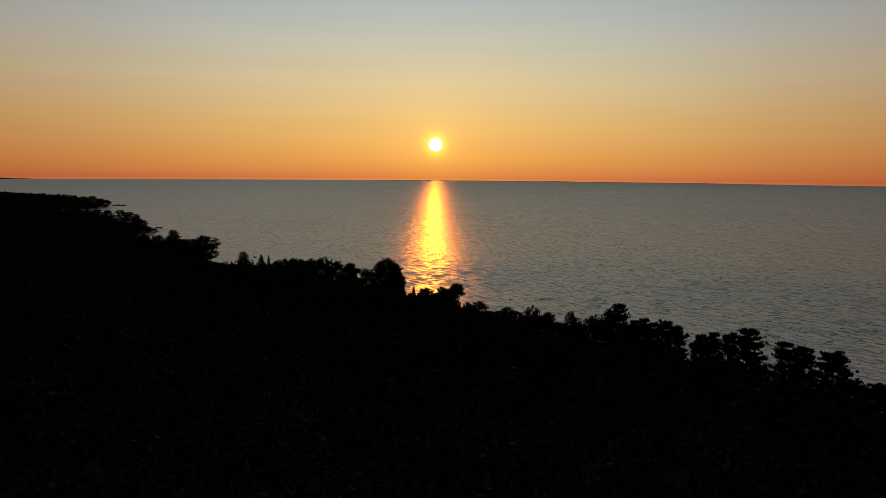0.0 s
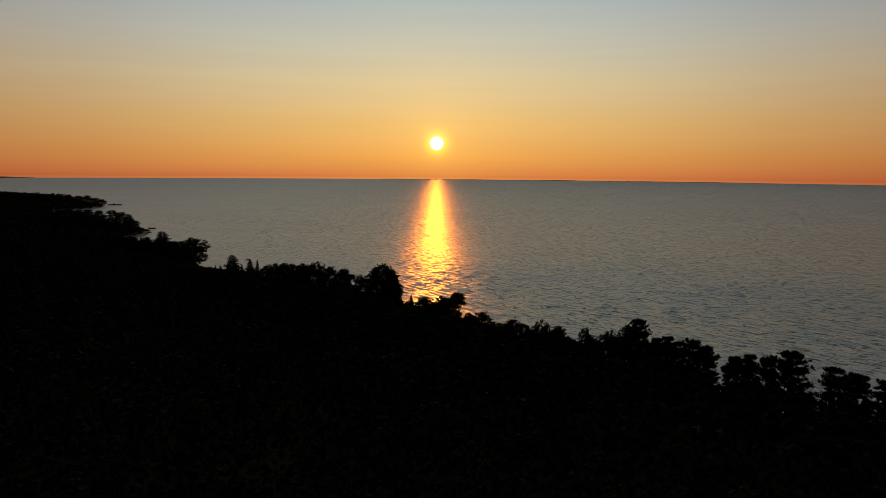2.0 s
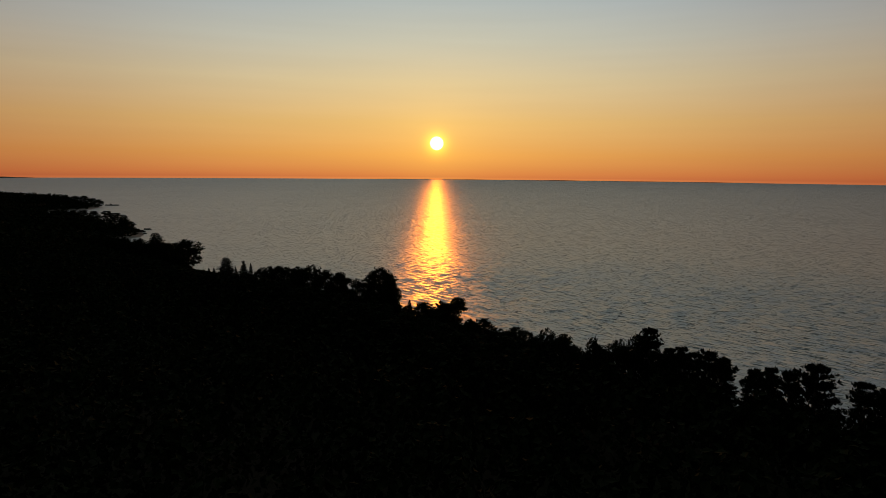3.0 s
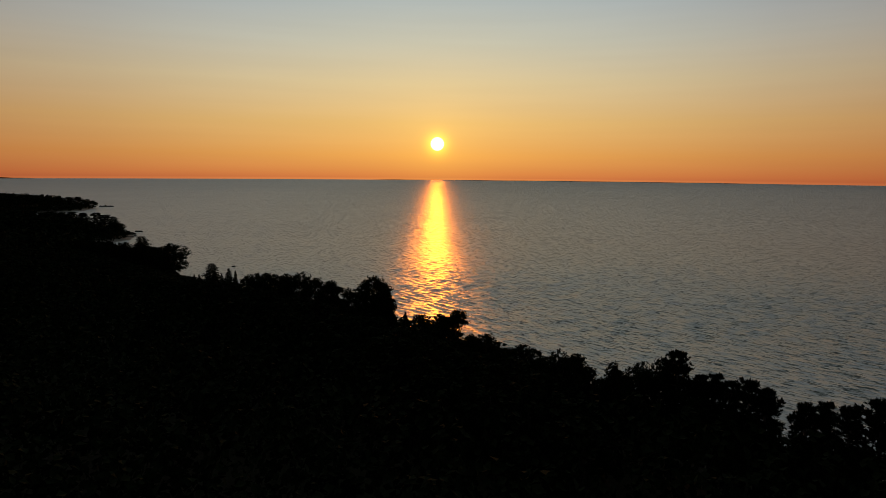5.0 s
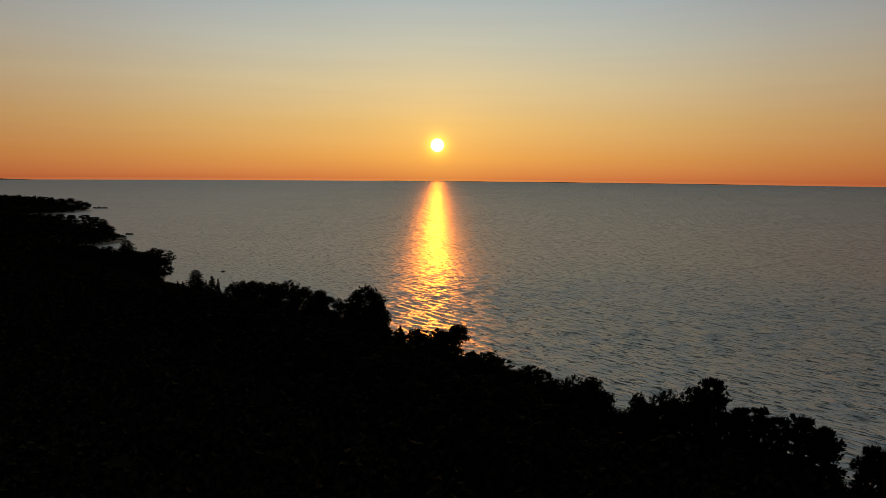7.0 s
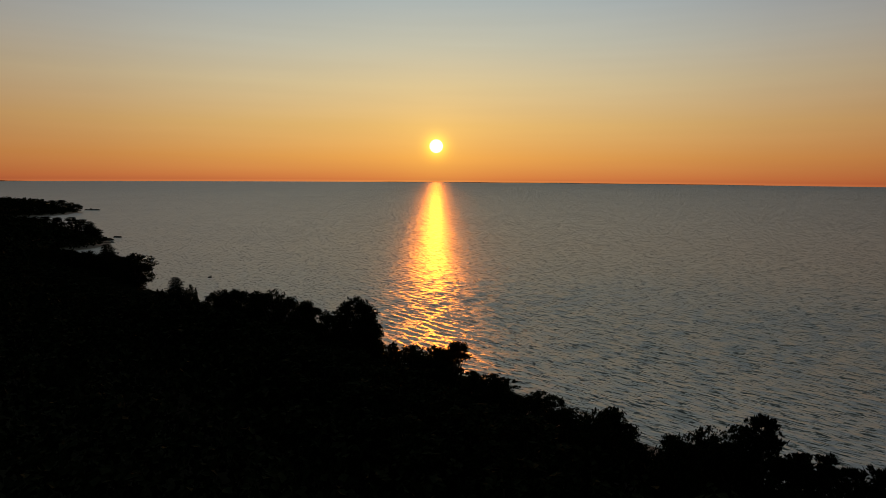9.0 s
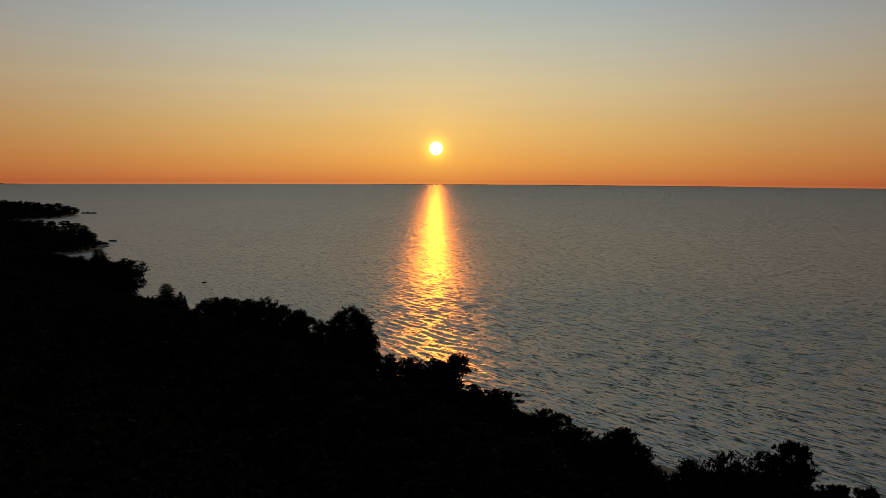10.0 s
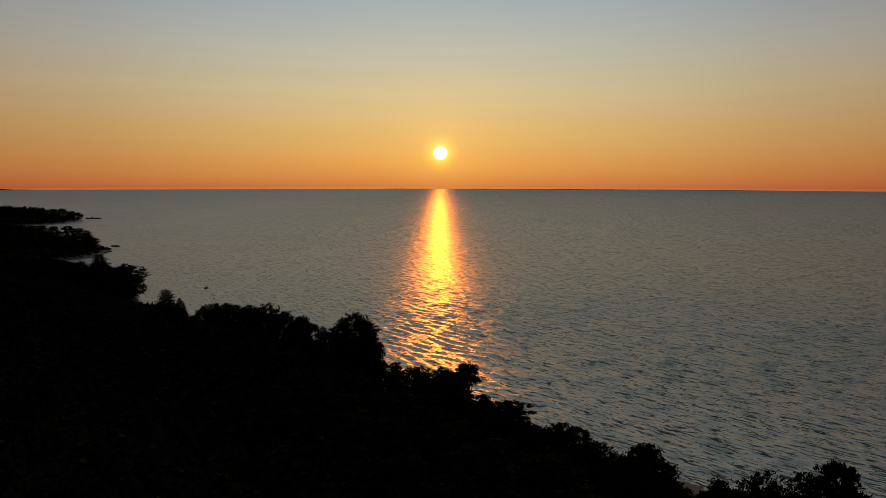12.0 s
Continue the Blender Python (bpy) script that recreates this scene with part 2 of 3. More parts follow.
def broadleaf(name, seed, lobes, leaves, leaf, flat=1.0, dome=False, umbrella=False):
    """A round-crowned tree, 10 m high and about 6 m across, standing on its own origin."""
    rng = np.random.default_rng(seed)
    tree = new(name)
    centres, radii = [], []
    for i in range(lobes):
        a = i * 2.4 + rng.uniform(-0.4, 0.4)
        t = (i + 0.5) / lobes
        r = 2.0 * min(1.0, 0.55 + 1.2 * t) * (1 - (max(0.0, t - 0.5) / 0.62) ** 3) * rng.uniform(0.65, 1.1)
        z, size = 1.7 + 6.9 * t * flat + rng.uniform(-0.4, 0.4), rng.uniform(1.0, 1.5)
        if dome:  # lobes set close under one round roof
            r = 2.3 * math.sqrt(max(0.0, 1 - max(0.0, (t - 0.76) / 0.27) ** 2)) * rng.uniform(0.8, 1.0)
            z, size = 1.2 + 7.2 * t, rng.uniform(1.05, 1.25)
        if umbrella:  # flat plates of leaves on bare limbs
            r = rng.uniform(0.4, 2.1)
            z, size = 7.9 - 0.35 * r + rng.uniform(-0.5, 0.5), rng.uniform(0.6, 1.0)
        centres.append((r * math.cos(a), r * math.sin(a), z))
        radii.append(size)
    centres.append((rng.uniform(-0.4, 0.4), rng.uniform(-0.4, 0.4), 8.6 * (0.35 + 0.65 * flat)))
    radii.append(1.25)
    centres, radii = np.array(centres), np.array(radii)
    wood = Tubes(6 if leaves > 3000 else 4)
    fork = 3.0
    wood.add([(0, 0, -0.4), (0.05, 0.02, 1.5), (0.0, 0.1, fork), (0.1, 0.0, 6.5)], [0.34, 0.24, 0.19, 0.07])
    for c in centres:
        middle = (c[0] * 0.45, c[1] * 0.45, (fork + c[2]) / 2 - 0.2)
        wood.add([(0.02, 0.05, rng.uniform(2.2, 3.6)), middle, tuple(c)], [0.12, 0.08, 0.03])
    # sprays of leaves on and in the lobes
    pick = rng.choice(len(centres), size=leaves // 12, p=radii**2 / (radii**2).sum())
    ways = rng.normal(size=(len(pick), 3)) + (0, 0, 0.25)
    ways /= np.linalg.norm(ways, axis=1, keepdims=True)
    depth = rng.uniform(0.0, 1.0, (len(pick), 1)) ** 0.35
    sprays = centres[pick] + ways * radii[pick][:, None] * depth * rng.uniform(0.88, 1.10, (len(pick), 1)) * (1, 1, 0.45 if umbrella else 0.85)
    points = np.repeat(sprays, 12, axis=0) + rng.normal(size=(len(pick) * 12, 3)) * (0.17, 0.17, 0.12)
    verts, faces = blades(rng, points, np.repeat(ways, 12, axis=0) * 0.6 + rng.normal(size=points.shape) * 0.6, leaf, leaf * 0.7)
    timber, verts = settled(wood, verts)
    mesh_object("trunk", timber, wood.faces, BARK, tree, "grey-brown trunk with spreading limbs")
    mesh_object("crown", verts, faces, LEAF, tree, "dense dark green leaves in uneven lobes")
    return tree


def pine(name, seed, whorls, reach, tufts, blade, lean=0.3, start=0.25):
    """A pine with tiers of upswept boughs, 10 m high, standing on its own origin."""
    rng = np.random.default_rng(seed)
    tree = new(name)
    wood = Tubes(5)
    wood.add([(0, 0, -0.4), (0.05, 0, 3), (-0.05, 0.05, 6.5), (0, 0, 9.7)], [0.26, 0.2, 0.12, 0.03])
    points, normals = [], []
    for i in range(whorls):
        t = (i + rng.uniform(0.2, 0.8)) / whorls
        z = 10 * (start + (0.94 - start) * t)
        length = reach * (1 - t) ** 0.5 * min(1.0, 0.6 + 1.6 * t) * rng.uniform(0.65, 1.15) + 0.15
        turn = rng.uniform(0, 6.28)
        count = rng.integers(4, 7)
        for j in range(count):
            a = turn + 2 * math.pi * j / count + rng.uniform(-0.3, 0.3)
            l = length * rng.uniform(0.5, 1.2)
            rise = lean * l * rng.uniform(0.4, 1.3) + 0.12 * l * t
            tip = np.array((l * math.cos(a), l * math.sin(a), rise))
            middle = tip * (0.55, 0.55, 0.28)
            wood.add([(0, 0, z), tuple(middle + (0, 0, z)), tuple(tip + (0, 0, z))], [0.06, 0.045, 0.015])
            for k in range(tufts):
                s = 0.28 + 0.72 * (k + rng.uniform(0, 1)) / tufts
                p = (middle * (s / 0.55) if s < 0.55 else middle + (tip - middle) * (s - 0.55) / 0.45) + (0, 0, z)
                p = p + rng.normal(size=3) * (0.16, 0.16, 0.06)
                for _ in range(11):
                    points.append(p + rng.normal(size=3) * (0.07, 0.07, 0.04))
                    normals.append(tip / max(l, 0.1) * 0.9 + (0, 0, 0.55) + rng.normal(size=3) * 0.55)
    for _ in range(40):
        points.append(np.array((0, 0, rng.uniform(8.9, 9.5))))
        normals.append(rng.normal(size=3) * 0.6 + (0, 0, 0.9))
    points, ways = np.array(points), np.array(normals)
    ways /= np.linalg.norm(ways, axis=1, keepdims=True)
    side = np.cross(ways, rng.normal(size=ways.shape))
    side /= np.linalg.norm(side, axis=1, keepdims=True)
    l = blade * rng.uniform(0.6, 1.25, (len(points), 1))
    verts = np.stack([points - side * blade * 0.05, points + ways * l * 0.55 + side * blade * 0.15, points + ways * l, points + ways * l * 0.55 - side * blade * 0.15], axis=1)
    timber, verts = settled(wood, verts)
    mesh_object("trunk", timber, wood.faces, BARK, tree, "straight scaly trunk with upswept boughs")
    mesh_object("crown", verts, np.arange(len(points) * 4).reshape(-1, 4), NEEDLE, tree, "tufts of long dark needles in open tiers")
    return tree


def spruce(name, seed, whorls, reach, tufts, blade, blunt=0.0):
    """A narrow conifer with drooping boughs, 10 m high, standing on its own origin."""
    rng = np.random.default_rng(seed)
    tree = new(name)
    wood = Tubes(5)
    wood.add([(0, 0, -0.4), (0, 0, 5), (0, 0, 9.8)], [0.2, 0.12, 0.02])
    points, ways = [], []
    for i in range(whorls):
        t = i / whorls
        z = 10 * (0.06 + 0.16 * blunt + (0.92 - 0.16 * blunt) * t)
        span = (1 - t) ** (1 - 0.82 * blunt) * (1 - blunt + blunt * min(1.0, 0.35 + 1.8 * t))
        length = reach * span * rng.uniform(0.75, 1.15) + 0.04
        turn = rng.uniform(0, 6.28)
        for j in range(6):
            a = turn + j * math.pi / 3 + rng.uniform(-0.3, 0.3)
            l = length * rng.uniform(0.6, 1.15)
            tip = np.array((l * math.cos(a), l * math.sin(a), -0.22 * l + rng.uniform(-0.1, 0.2)))
            wood.add([(0, 0, z), tuple(tip * 0.92 + (0, 0, z))], [0.035, 0.01])
            for k in range(tufts):
                p = tip * (0.2 + 0.8 * (k + rng.uniform(0, 1)) / tufts) + (0, 0, z)
                for _ in range(7):
                    points.append(p + rng.normal(size=3) * 0.08)
                    ways.append(tip / l * 0.8 + rng.normal(size=3) * 0.6)
    for _ in range(24):
        points.append(np.array((0, 0, rng.uniform(9.2, 9.8))))
        ways.append(rng.normal(size=3) * 0.35 + (0, 0, 0.8))
    points, ways = np.array(points), np.array(ways)
    ways /= np.linalg.norm(ways, axis=1, keepdims=True)
    side = np.cross(ways, rng.normal(size=ways.shape))
    side /= np.linalg.norm(side, axis=1, keepdims=True)
    blade = blade * (1.0 - 0.085 * points[:, 2:3])
    l = blade * rng.uniform(0.6, 1.25, (len(points), 1))
    verts = np.stack([points, points + ways * l * 0.5 + side * blade * 0.22, points + ways * l, points + ways * l * 0.5 - side * blade * 0.22], axis=1)
    timber, verts = settled(wood, verts)
    mesh_object("trunk", timber, wood.faces, BARK, tree, "slim straight trunk")
    mesh_object("crown", verts, np.arange(len(points) * 4).reshape(-1, 4), NEEDLE, tree, "short dark needles on drooping boughs")
    return tree


# ---- the land ----
SHORE_Y = [-4500, -1500, -400, 100, 140, 178, 192, 226, 269, 296, 345, 388, 412, 450, 497, 545, 572, 598, 620, 650, 668, 690, 750, 850, 930, 957, 990, 1010, 1067, 1085, 1110, 1200, 1500, 2500, 4500]
SHORE_X = [4000, 2100, 760, 172, 130, 94, 85, 56, 14, -16, -72, -116, -150, -172, -195, -262, -296, -292, -284, -296, -307, -335, -420, -520, -575, -585, -560, -552, -566, -580, -680, -1000, -1700, -3200, -4700]


def shore(y):
    """The x of the waterline at y: land lies to its left."""
    return float(np.interp(y, SHORE_Y, SHORE_X)) + 2.2 * noise.noise((y * 0.09, 3.1, 0)) + 0.9 * noise.noise((y * 0.31, 7.7, 0))


def ground_height(x, y):
    """The ground's height u metres in from the waterline."""
    u = shore(y) - x
    if u <= 0:
        return 0.12 * u if u > -20 else -2.4
    low = 1.6 * min(1.0, u / 14) + 2.4 * min(1.0, max(0.0, (u - 8) / 50))
    far = min(1.0, max(0.0, (y - 700) / 300))
    low += 10.0 * far * min(1.0, max(0.0, (u - 30) / 220))
    return low + 0.5 * noise.noise((x * 0.05, y * 0.05, 0)) * min(1.0, u / 10)


def build_ground():
    us = np.concatenate([[-60, -25, -12], np.arange(-6, 30, 1.5), np.arange(30, 120, 6), np.arange(120, 500, 25), np.geomspace(500, 6000, 14)])
    ys = np.concatenate([np.linspace(-4500, -150, 30), np.arange(-140, 100, 10), np.arange(100, 720, 2.5), np.arange(720, 1120, 5), np.geomspace(1120, 4500, 25)])
    verts = []
    for y in ys:
        edge = shore(y)
        for u in us:
            x = edge - u
            verts.append((x, y, ground_height(x, y)))
    k = len(us)
    faces = [(i * k + j, i * k + j + 1, (i + 1) * k + j + 1, (i + 1) * k + j) for i in range(len(ys) - 1) for j in range(k - 1)]
    ob = mesh_object("ground", verts, [f[::-1] for f in faces], SOIL, smooth=True)
    tagged(ob, "dark woodland floor sloping to a narrow shingle shore", "ground", kind="structure")


build_ground()


def build_water():
    """The lake: one sheet with real waves near the shore that sink into the ripples farther out."""
    cx, cy = 0.0, 60.0
    near = np.concatenate([[1.0, 30.0, 55.0], np.arange(70, 400, 1.05), np.geomspace(401, 640, 100), np.geomspace(645, RIM, 50)])
    turns = np.concatenate([np.linspace(-46, 44, 380), np.linspace(44, 314, 60)[1:-1]])
    r, a = np.meshgrid(near, np.radians(turns), indexing="ij")
    x, y = cx + r * np.sin(a), cy + r * np.cos(a)
    rng = np.random.default_rng(4)
    z, dx, dy = np.zeros_like(x), np.zeros_like(x), np.zeros_like(x)
    count = 34
    for i in range(count):
        length = 2.8 * (7.5 / 2.8) ** ((i + rng.uniform(0, 1)) / count)
        way = math.radians(48) + rng.normal() * 0.30
        k = 2 * math.pi / length
        # steepest about a length of four metres
        steep = 0.044 * math.exp(-((math.log(length / 4.3) / 0.42) ** 2))
        phase = k * (x * math.cos(way) + y * math.sin(way)) + rng.uniform(0, 6.28)
        z += steep / k * np.cos(phase)
        dx -= steep / k * math.cos(way) * np.sin(phase)
        dy -= steep / k * math.sin(way) * np.sin(phase)
    fade = np.clip((600 - r) / 260, 0, 1) * np.clip((r - 60) / 15, 0, 1) * ((a > -0.82) & (a < 0.78))
    lean = 1.3  # crests drawn together, narrow and steep
    x, y, z = x + lean * dx * fade, y + lean * dy * fade, z * fade + 0.02
    rows, k = x.shape
    verts = np.stack([x, y, z], axis=2).reshape(-1, 3)
    i, j = np.meshgrid(np.arange(rows - 1), np.arange(k), indexing="ij")
    jn = (j + 1) % k
    faces = np.stack([i * k + j, (i + 1) * k + j, (i + 1) * k + jn, i * k + jn], axis=2).reshape(-1, 4)
    ob = mesh_object("water", verts, faces[:, ::-1], WATER, smooth=True)
    tagged(ob, "rippled grey-blue lake with a golden sun path", "lake", kind="structure")


build_water()


# ---- far shores and rocks ----
def far_shore(x0, x1, high, seed):
    """A low wooded ridge on the far side of the lake."""
    verts, faces = [], []
    count = 90
    for i in range(count):
        t = i / (count - 1)
        x = x0 + (x1 - x0) * t
        y = math.sqrt((RIM - 45) ** 2 - x * x) + 60
        top = high * (0.55 + 0.9 * abs(noise.noise((t * 9, seed, 0)))) * min(1.0, t * 12, (1 - t) * 6)
        verts += [(x, y - 18, 0.0), (x, y - 8, top * 0.8), (x, y, top), (x, y + 12, 0.0)]
    for i in range(count - 1):
        for j in range(3):
            a = i * 4 + j
            faces.append((a, a + 4, a + 5, a + 1))
    ob = mesh_object("backdrop", verts, faces, LEAF)
    tagged(ob, "low dark wooded shore on the horizon", "far shore", kind="structure")


far_shore(-3600, -2640, 9, 2.0)
far_shore(-560, 2500, 3.6, 5.0)


def rock(name, x, y, long, wide, high, turn, seed, label, lumps=3):
    """A weathered slab or boulder, lumpy, half sunk."""
    bm = bmesh.new()
    for i in range(lumps):
        made = bmesh.ops.create_icosphere(bm, subdivisions=3, radius=1.0)["verts"]
        t = (i + 0.5) / lumps - 0.5
        size = 1.0 - 0.35 * abs(noise.noise((seed, i * 2.3, 0)))
        for v in made:
            p = v.co.copy()
            k = 1 + 0.35 * noise.noise(p * 1.4 + Vector((seed, i, 0))) + 0.12 * noise.noise(p * 4.0 + Vector((seed, i, 5)))
            v.co = Vector((p.x * long * 0.62 / lumps * k + t * long * 0.8, p.y * wide * 0.5 * k * size, max(-0.6, p.z * k * high * size)))
    mesh = bpy.data.meshes.new(name)
    bm.to_mesh(mesh)
    bm.free()
    mesh.materials.append(ROCK)
    ob = new(name, mesh)
    ob.matrix_world = pose(x, y, 0.0, 0, 0, turn)
    return tagged(ob, label, "rock")


rock("rock_islet", -577, 1124, 29, 7, 1.9, 2, 1.0, "long low dark rock islet off the wooded point", 6)
rock("boulder", -578, 1123, 3.0, 2.4, 3.6, 20, 9.0, "upright dark boulder on the rock islet", 1)
rock("rock_islet", -313, 694, 9, 4, 1.5, -6, 2.0, "small flat dark rock standing in the lake", 3)
rock("boulder", -137, 463, 2.6, 1.8, 0.7, 0, 3.0, "lone dark boulder awash off the shore", 1)
rock("rock_ledge", -308, 663, 17, 7, 2.4, 70, 4.0, "bare dark rock ledge at the foot of the point", 4)
rock("rock_ledge", -296, 642, 6, 4, 1.1, 40, 5.0, "low dark rock ledge beside the cove", 3)
rock("boulder", -295, 650, 3.5, 2.5, 1.0, 10, 6.0, "dark boulder at the waterline by the ledge", 1)

# ---- the trees on the shore ----
EDGE = []
OAK = [
    broadleaf("broadleaf_tree", 11, 17, 8400, 0.28),
    broadleaf("broadleaf_tree", 12, 11, 8400, 0.28, 0.85),
    broadleaf("broadleaf_tree", 13, 24, 9000, 0.27, 0.95),
    broadleaf("broadleaf_tree", 14, 36, 20400, 0.26, 1.0, dome=True),
    broadleaf("broadleaf_tree", 15, 10, 5400, 0.23, 1.0, umbrella=True),
]
PINE = [pine("pine_tree", 21, 15, 2.6, 14, 0.34, 0.24, 0.16), pine("pine_tree", 22, 14, 2.9, 14, 0.35, 0.32, 0.16), pine("pine_tree", 23, 16, 2.4, 14, 0.34, 0.20, 0.14)]
SPRUCE = [spruce("spruce_tree", 31, 30, 3.0, 9, 0.55), spruce("spruce_tree", 32, 32, 2.9, 12, 0.62, 0.8)]
WIDE = {"broadleaf": 4.3, "pine": 4.5, "spruce": 4.6}
USED = set()


def plant(models, which, x, y, top, width, turn, label, category, group):
    """Sets one tree with its foot on the ground, its top at the height top and its crown that wide."""
    model = models[which]
    foot = ground_height(x, y)
    tall = (top - foot) / 10.0
    kind = category.split()[0]
    broad = width / WIDE[kind]
    place = pose(x, y, foot, 0, 0, turn)
    if model in USED:
        sx, sy, sz = model.scale
        tree = copy_thing(model, place @ Matrix.Diagonal((broad / sx, broad / sy, tall / sz, 1)))
    else:
        tree = model
        tree.matrix_basis = place @ Matrix.Diagonal((broad, broad, tall, 1))
        USED.add(model)
    EDGE.append((x, y, width))
    return tagged(tree, label, category, group)


def oak(x, y, top, width, which=0, turn=0, label="broad-crowned dark green tree on the wooded shore"):
    return plant(OAK, which, x, y, top, width, turn, label, "broadleaf tree", "trees along the shore")


def fir(x, y, top, width, which=0, turn=0, label="pine with upswept boughs on the wooded shore"):
    return plant(PINE, which, x, y, top, width, turn, label, "pine tree", "trees along the shore")


def cedar(x, y, top, width, which=0, turn=0, label="slim dark conifer at the water's edge"):
    return plant(SPRUCE, which, x, y, top, width, turn, label, "spruce tree", "trees along the shore")


# pines on the near stretch
fir(93.0, 138.0, 24.3, 8.5, 0, 10, "wide-armed pine standing alone above the shore")
fir(88.5, 142.5, 24.4, 6.5, 2, 80)
fir(85.6, 145.0, 25.0, 6.0, 1, 150)
fir(79.0, 150.0, 26.8, 8.5, 1, 35, "tall pine with a fan-shaped top on the shore")
fir(75.6, 153.6, 24.5, 5.0, 0, 200)
fir(73.0, 156.0, 24.3, 4.5, 2, 250)
fir(71.0, 158.5, 23.0, 6.5, 0, 300)
fir(66.2, 163.6, 24.0, 6.5, 2, 20)
fir(64.0, 166.0, 25.0, 5.5, 0, 110)
fir(62.0, 169.3, 23.6, 5.5, 1, 190)
fir(60.2, 172.3, 24.0, 5.0, 2, 260)
fir(55.4, 180.5, 26.4, 7.2, 1, 70, "tall dense pine rising over its neighbours")
fir(58.8, 176.0, 22.6, 5.2, 2, 140)
oak(57.6, 178.0, 20.6, 6.5, 0, 75)
oak(53.0, 184.5, 23.0, 7.5, 1, 40)
oak(50.2, 189.5, 20.6, 6.5, 2, 120)
oak(47.0, 194.5, 17.2, 5.5, 0, 220)
fir(99.0, 131.0, 19.3, 7.0, 2, 15)
oak(95.5, 134.5, 19.0, 6.5, 0, 60)
# low leafy trees that fill the wood under the pines
for x, y, top, width, which, turn in (
    (90.2, 135.2, 16.5, 6.5, 1, 0),
    (85.4, 140.0, 17.5, 6.5, 2, 70),
    (80.6, 144.6, 18.5, 6.5, 0, 140),
    (76.0, 148.8, 19.0, 6.5, 1, 210),
    (72.4, 152.4, 18.5, 6.0, 2, 280),
    (68.6, 156.4, 16.5, 6.0, 0, 350),
    (63.8, 161.4, 17.5, 6.0, 1, 45),
    (60.4, 166.4, 18.0, 6.0, 2, 115),
    (57.0, 172.0, 18.5, 6.5, 0, 185),
):
    oak(x, y, top, width, which, turn, "low leafy tree under the shore pines")
# broad trees towards the bay
oak(38.5, 207.2, 17.6, 8.5, 1, 300)
oak(40.0, 177.0, 24.5, 6.2, 1, 65)
oak(30.8, 190.0, 23.2, 6.5, 2, 155)
oak(40.8, 204.3, 13.8, 5.0, 0, 30)
oak(43.6, 202.6, 11.6, 4.6, 2, 80)
oak(32.0, 213.5, 14.8, 6.0, 0, 170)
oak(26.3, 219.0, 16.8, 8.5, 1, 250)
oak(21.0, 226.5, 13.6, 5.5, 2, 330)
oak(16.6, 232.5, 16.0, 6.5, 0, 45)
oak(13.0, 238.5, 14.2, 6.0, 1, 100)
oak(8.0, 245.4, 20.5, 7.0, 4, 10, "tree with a lopsided crown against the bright water")
oak(6.0, 246.5, 17.6, 6.5, 0, 60)
oak(3.5, 248.5, 18.2, 8.0, 1, 140)
oak(-3.0, 254.0, 16.8, 8.0, 0, 200)
cedar(-9.2, 259.6, 16.6, 4.8, 0, 0, "small pointed conifer beside the great dome tree")
oak(-21.0, 270.0, 27.0, 9.6, 3, 75, "great dome-crowned tree towering over the shore")
oak(-17.4, 267.5, 21.5, 6.4, 3, 15)
oak(-18.5, 272.5, 20.0, 8.0, 1, 190)
oak(-31.0, 279.5, 21.0, 7.0, 2, 260)
oak(-40.8, 290.0, 22.0, 7.0, 4, 310, "flat-topped tree with bare limbs on the wooded shore")
oak(-39.4, 288.0, 18.0, 7.0, 1, 20)
oak(-43.5, 291.5, 18.6, 6.5, 2, 90)
oak(-49.0, 298.5, 21.4, 8.0, 0, 50)
oak(-56.5, 306.3, 22.2, 9.0, 2, 130)
oak(-63.0, 313.0, 20.6, 8.5, 1, 200)
oak(-70.0, 319.0, 19.6, 8.0, 0, 280)
# conifers and trees round the small beach
oak(-76.0, 322.3, 19.4, 7.0, 0, 30)
oak(-80.5, 325.6, 18.6, 6.5, 1, 70)
oak(-85.5, 330.5, 17.2, 6.5, 2, 120)
cedar(-83.5, 305.5, 23.3, 4.8, 0, 200, "thin pointed spruce standing above its neighbours")
cedar(-92.0, 322.0, 21.4, 8.5, 0, 260, "full pointed spruce by the small beach")
cedar(-111.5, 354.0, 18.8, 6.2, 1, 10, "blunt-topped conifer by the small beach")
cedar(-104.4, 348.0, 14.6, 4.6, 0, 45)
cedar(-121.0, 362.0, 12.0, 4.0, 0, 80)
cedar(-126.0, 368.0, 11.0, 3.6, 0, 160)
oak(-151.0, 400.5, 22.6, 13.0, 0, 160, "tall many-lobed tree at the bend of the shore")
oak(-160.0, 411.0, 17.2, 10.0, 1, 230)
oak(-171.0, 426.0, 17.8, 11.0, 2, 300)
oak(-182.0, 440.0, 16.0, 9.0, 0, 20)
cedar(-193.5, 452.0, 21.6, 9.0, 1, 60, "dark bushy conifer above the cove")
oak(-203.0, 470.0, 14.5, 9.0, 1, 140)
oak(-205.0, 452.0, 17.6, 8.0, 2, 40)
oak(-216.0, 453.0, 18.0, 8.0, 0, 110)
oak(-228.0, 457.0, 18.2, 8.0, 1, 190)
oak(-240.0, 462.0, 18.0, 8.0, 2, 270)
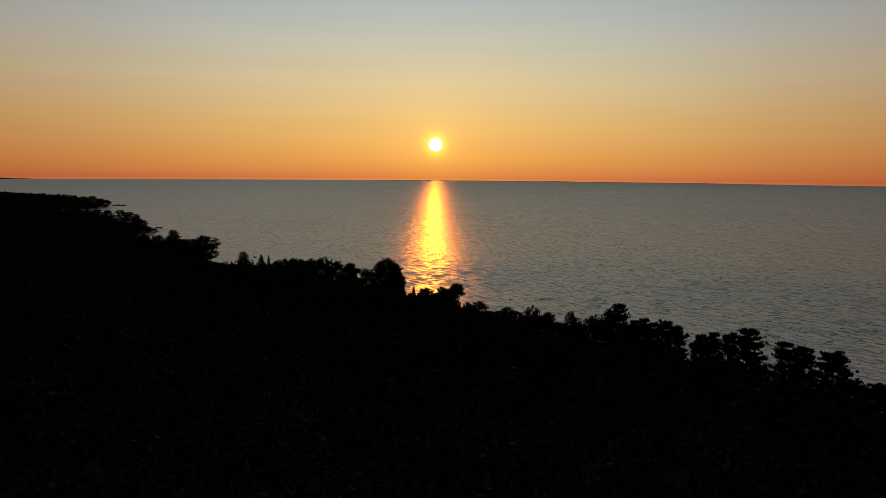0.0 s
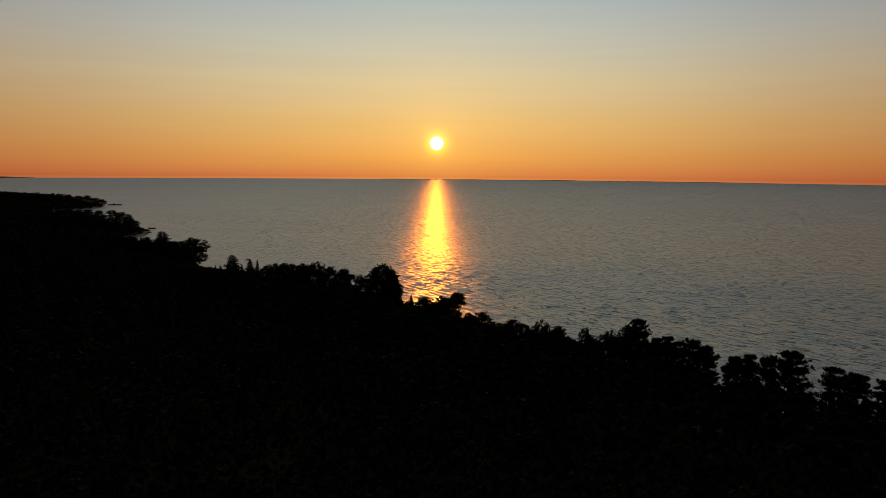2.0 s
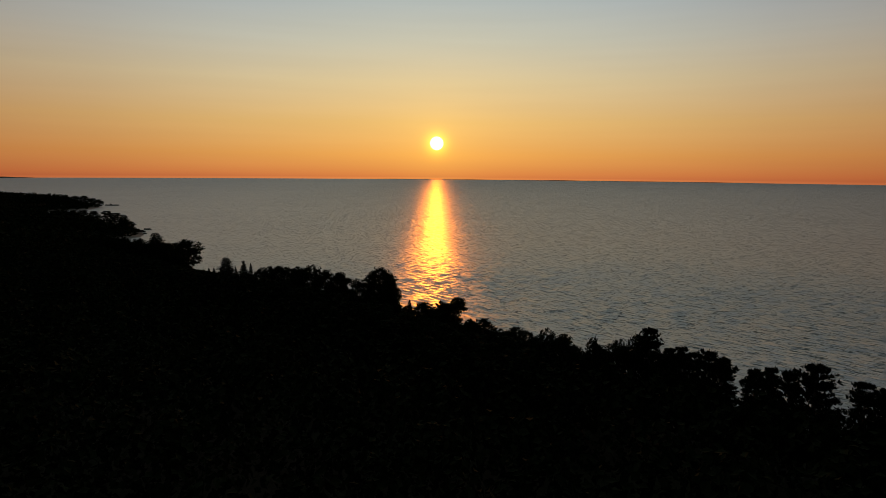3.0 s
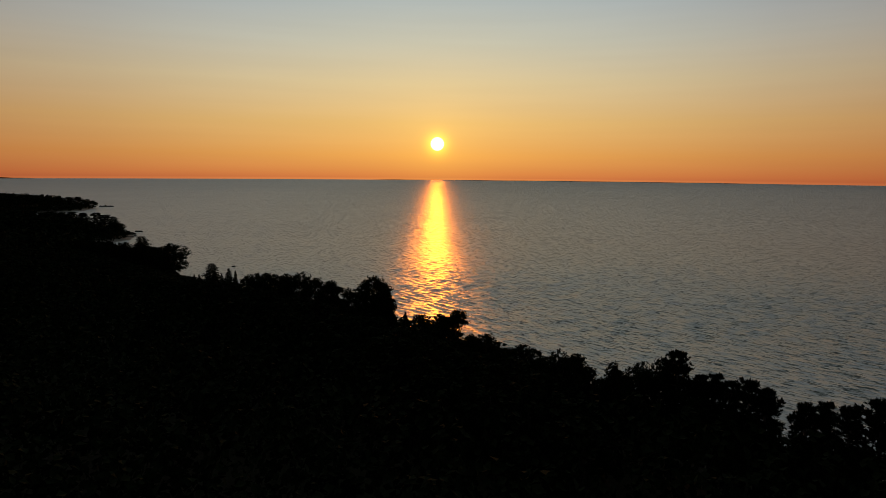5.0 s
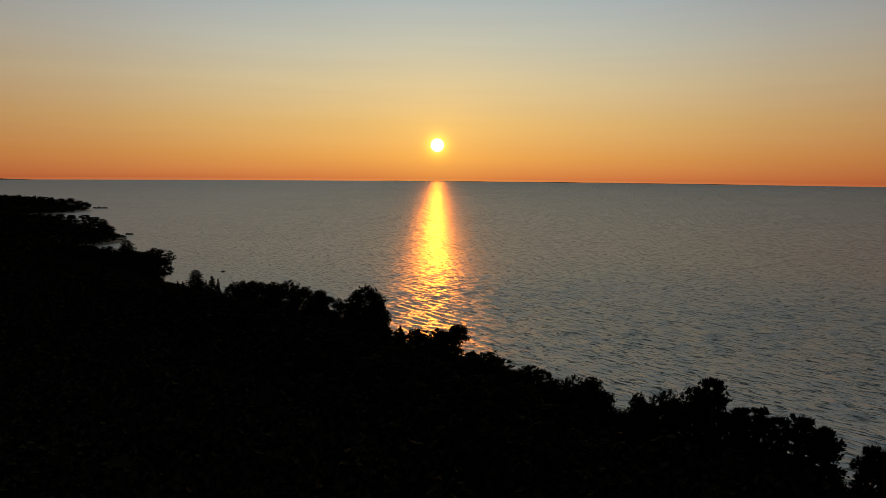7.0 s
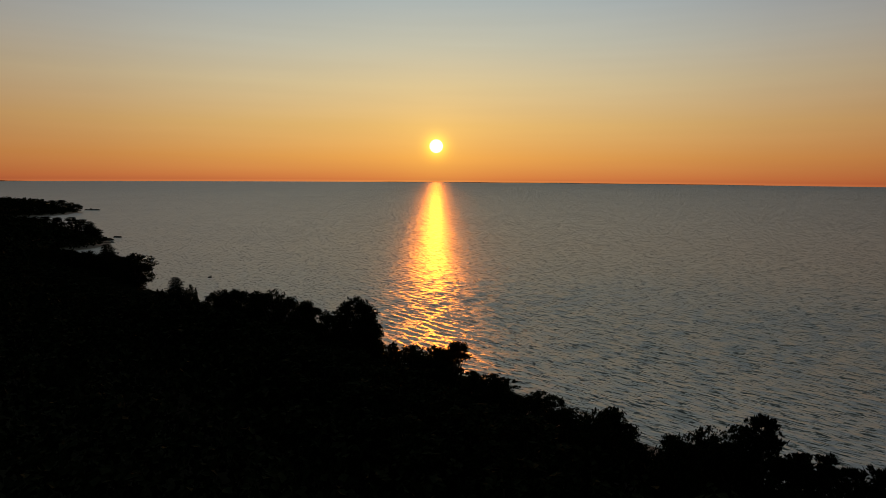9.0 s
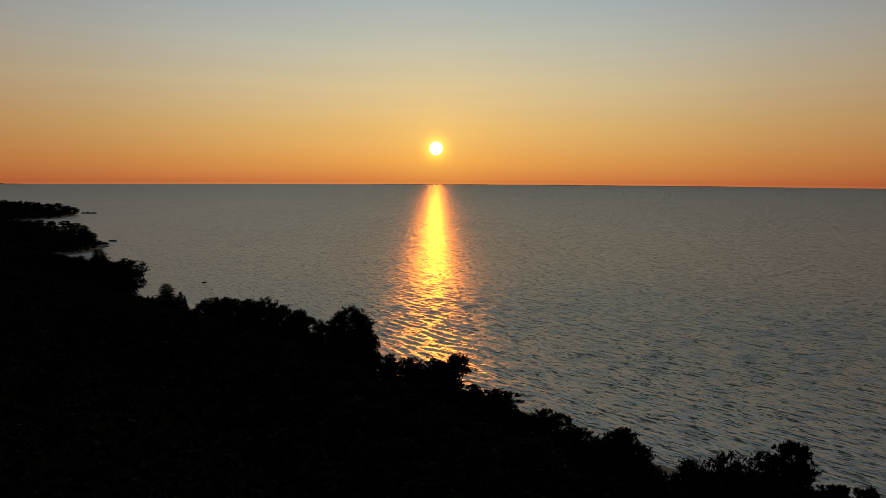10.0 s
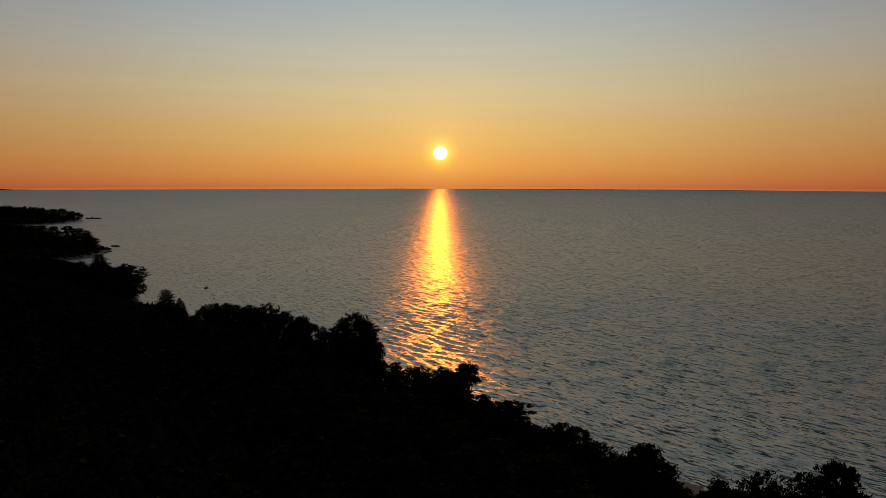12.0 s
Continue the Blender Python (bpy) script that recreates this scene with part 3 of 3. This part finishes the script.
# the rocky point beyond the cove
cedar(-324.5, 666.5, 18.0, 9.0, 1, 0, "bushy conifer on the rocky point")
fir(-333.0, 668.0, 19.5, 12.0, 1, 40, "flat-topped pine on the rocky point")
fir(-341.0, 667.5, 21.6, 13.0, 1, 140, "flat-topped pine on the rocky point")
fir(-358.0, 672.0, 21.0, 12.0, 2, 220)
fir(-372.0, 677.0, 21.5, 12.0, 0, 300)
oak(-386.0, 682.0, 21.0, 13.0, 1, 20)
oak(-402.0, 690.0, 21.0, 14.0, 2, 100)
oak(-315.0, 660.0, 11.5, 9.0, 0, 90)
# the far wooded point
oak(-579.0, 1084.0, 12.5, 13.0, 1, 0, "small round tree at the tip of the far point")
oak(-588.0, 1080.0, 15.0, 14.0, 2, 70, "round tree near the tip of the far point")
fir(-598.0, 1076.0, 19.0, 13.0, 0, 120, "pine rising from the woods of the far point")
oak(-612.0, 1076.0, 18.5, 15.0, 0, 200, "round tree near the tip of the far point")


# ---- the woods behind ----
WOOD = [broadleaf("forest_tree", 41, 9, 1020, 0.56), broadleaf("forest_tree", 42, 8, 1020, 0.56, 0.85), broadleaf("forest_tree", 43, 10, 1020, 0.56, 0.95)]


def canopy_top(x, y, u):
    """How high the woods stand u metres in from the waterline."""
    rng_part = 2.2 * noise.noise((x * 0.11, y * 0.11, 9.0))
    open_edge = float(np.interp(u, [0, 12, 30, 42, 60], [2.0, 3.0, 5.5, 10.5, 16.0]))
    open_edge += float(np.interp(u, [36, 52, 70], [0.0, 3.0, 2.5])) * float(np.interp(y, [165, 190], [1.0, 0.0]))
    open_edge += float(np.interp(u, [0, 20, 45], [5.0, 5.5, 0.0])) * float(np.interp(y, [232, 262, 310, 335], [0.0, 1.0, 1.0, 0.0]))
    open_edge -= float(np.interp(u, [8, 18, 42, 55], [0.0, 2.5, 3.5, 0.0])) * float(np.interp(y, [130, 146, 158, 170, 232, 245], [-1.0, -1.0, 0.0, 1.0, 1.0, 0.0]))
    bay_edge = float(np.interp(u, [0, 20, 60, 100], [2.0, 4.0, 11.0, 16.0]))
    mixed = float(np.interp(y, [300, 340, 560, 600], [0.0, 1.0, 1.0, 0.0]))
    return open_edge + (bay_edge - open_edge) * mixed + rng_part * min(1.0, 0.3 + u / 50)


def in_sight(x, y):
    return y > 52 + 0.15 * abs(x) and x > -0.80 * y - 25


def build_woods():
    rng = np.random.default_rng(8)
    near, rest = [], []
    for gx in np.arange(-1500, 260, 7.6):
        for gy in np.arange(-40, 1260, 7.6):
            x, y = gx + rng.uniform(-2.6, 2.6), gy + rng.uniform(-2.6, 2.6)
            u = shore(y) - x
            if u < 3.5 or (u < 20 and 366 < y < 412) or (u > 420 and y < 1000) or u > 800 or x < -0.92 * y - 90:
                continue
            if any(abs(x - ex) < 3.6 and abs(y - ey) < 3.6 for ex, ey, _ in EDGE):
                continue
            far = min(1.0, max(0.0, (y - 560) / 200))
            top = canopy_top(x, y, u) + ground_height(x, y) * 0.8
            if far:
                top = min(top + 1.0, 4.0 + 0.55 * u + ground_height(x, y))
            wide = rng.uniform(8.5, 11.5) if u > 14 else rng.uniform(4.5, 6.5)
            row = (x, y, max(top, ground_height(x, y) + 3.0), wide)
            close = in_sight(x, y) and y < 420 and u < 90
            (near if close and len(near) < 290 else rest).append(row)
    for i, (x, y, top, wide) in enumerate(near):
        plant(WOOD, i % 3, x, y, top, wide, (i * 67) % 360, "dark leafy tree in the dense shore wood", "broadleaf tree", "trees of the wood")
    # the rest: small clumps of leaves, one mesh
    ball = rng.normal(size=(240, 3))
    ball /= np.linalg.norm(ball, axis=1, keepdims=True)
    verts, faces, count = [], [], 0
    for x, y, top, wide in rest:
        foot = ground_height(x, y)
        tall = top - foot
        close = in_sight(x, y) and y < 450
        some, leaf = (80, 0.17) if close else (20, 0.34)
        pick = rng.permutation(240)[:some]
        size = np.array((wide * 0.52, wide * 0.52, tall * 0.40))
        centres = ball[pick] * size * rng.uniform(0.55, 1.08, (some, 1)) + (x, y, foot + tall * 0.60)
        v, f = blades(rng, centres, ball[pick] + rng.normal(size=(some, 3)) * 0.45, wide * leaf, wide * leaf * 0.8)
        verts.append(v)
        faces.append(f + count)
        count += len(v)
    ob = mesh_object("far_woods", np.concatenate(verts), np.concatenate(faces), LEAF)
    tagged(ob, "dense dark woods stretching along the coast", "woods", kind="stuff")


build_woods()
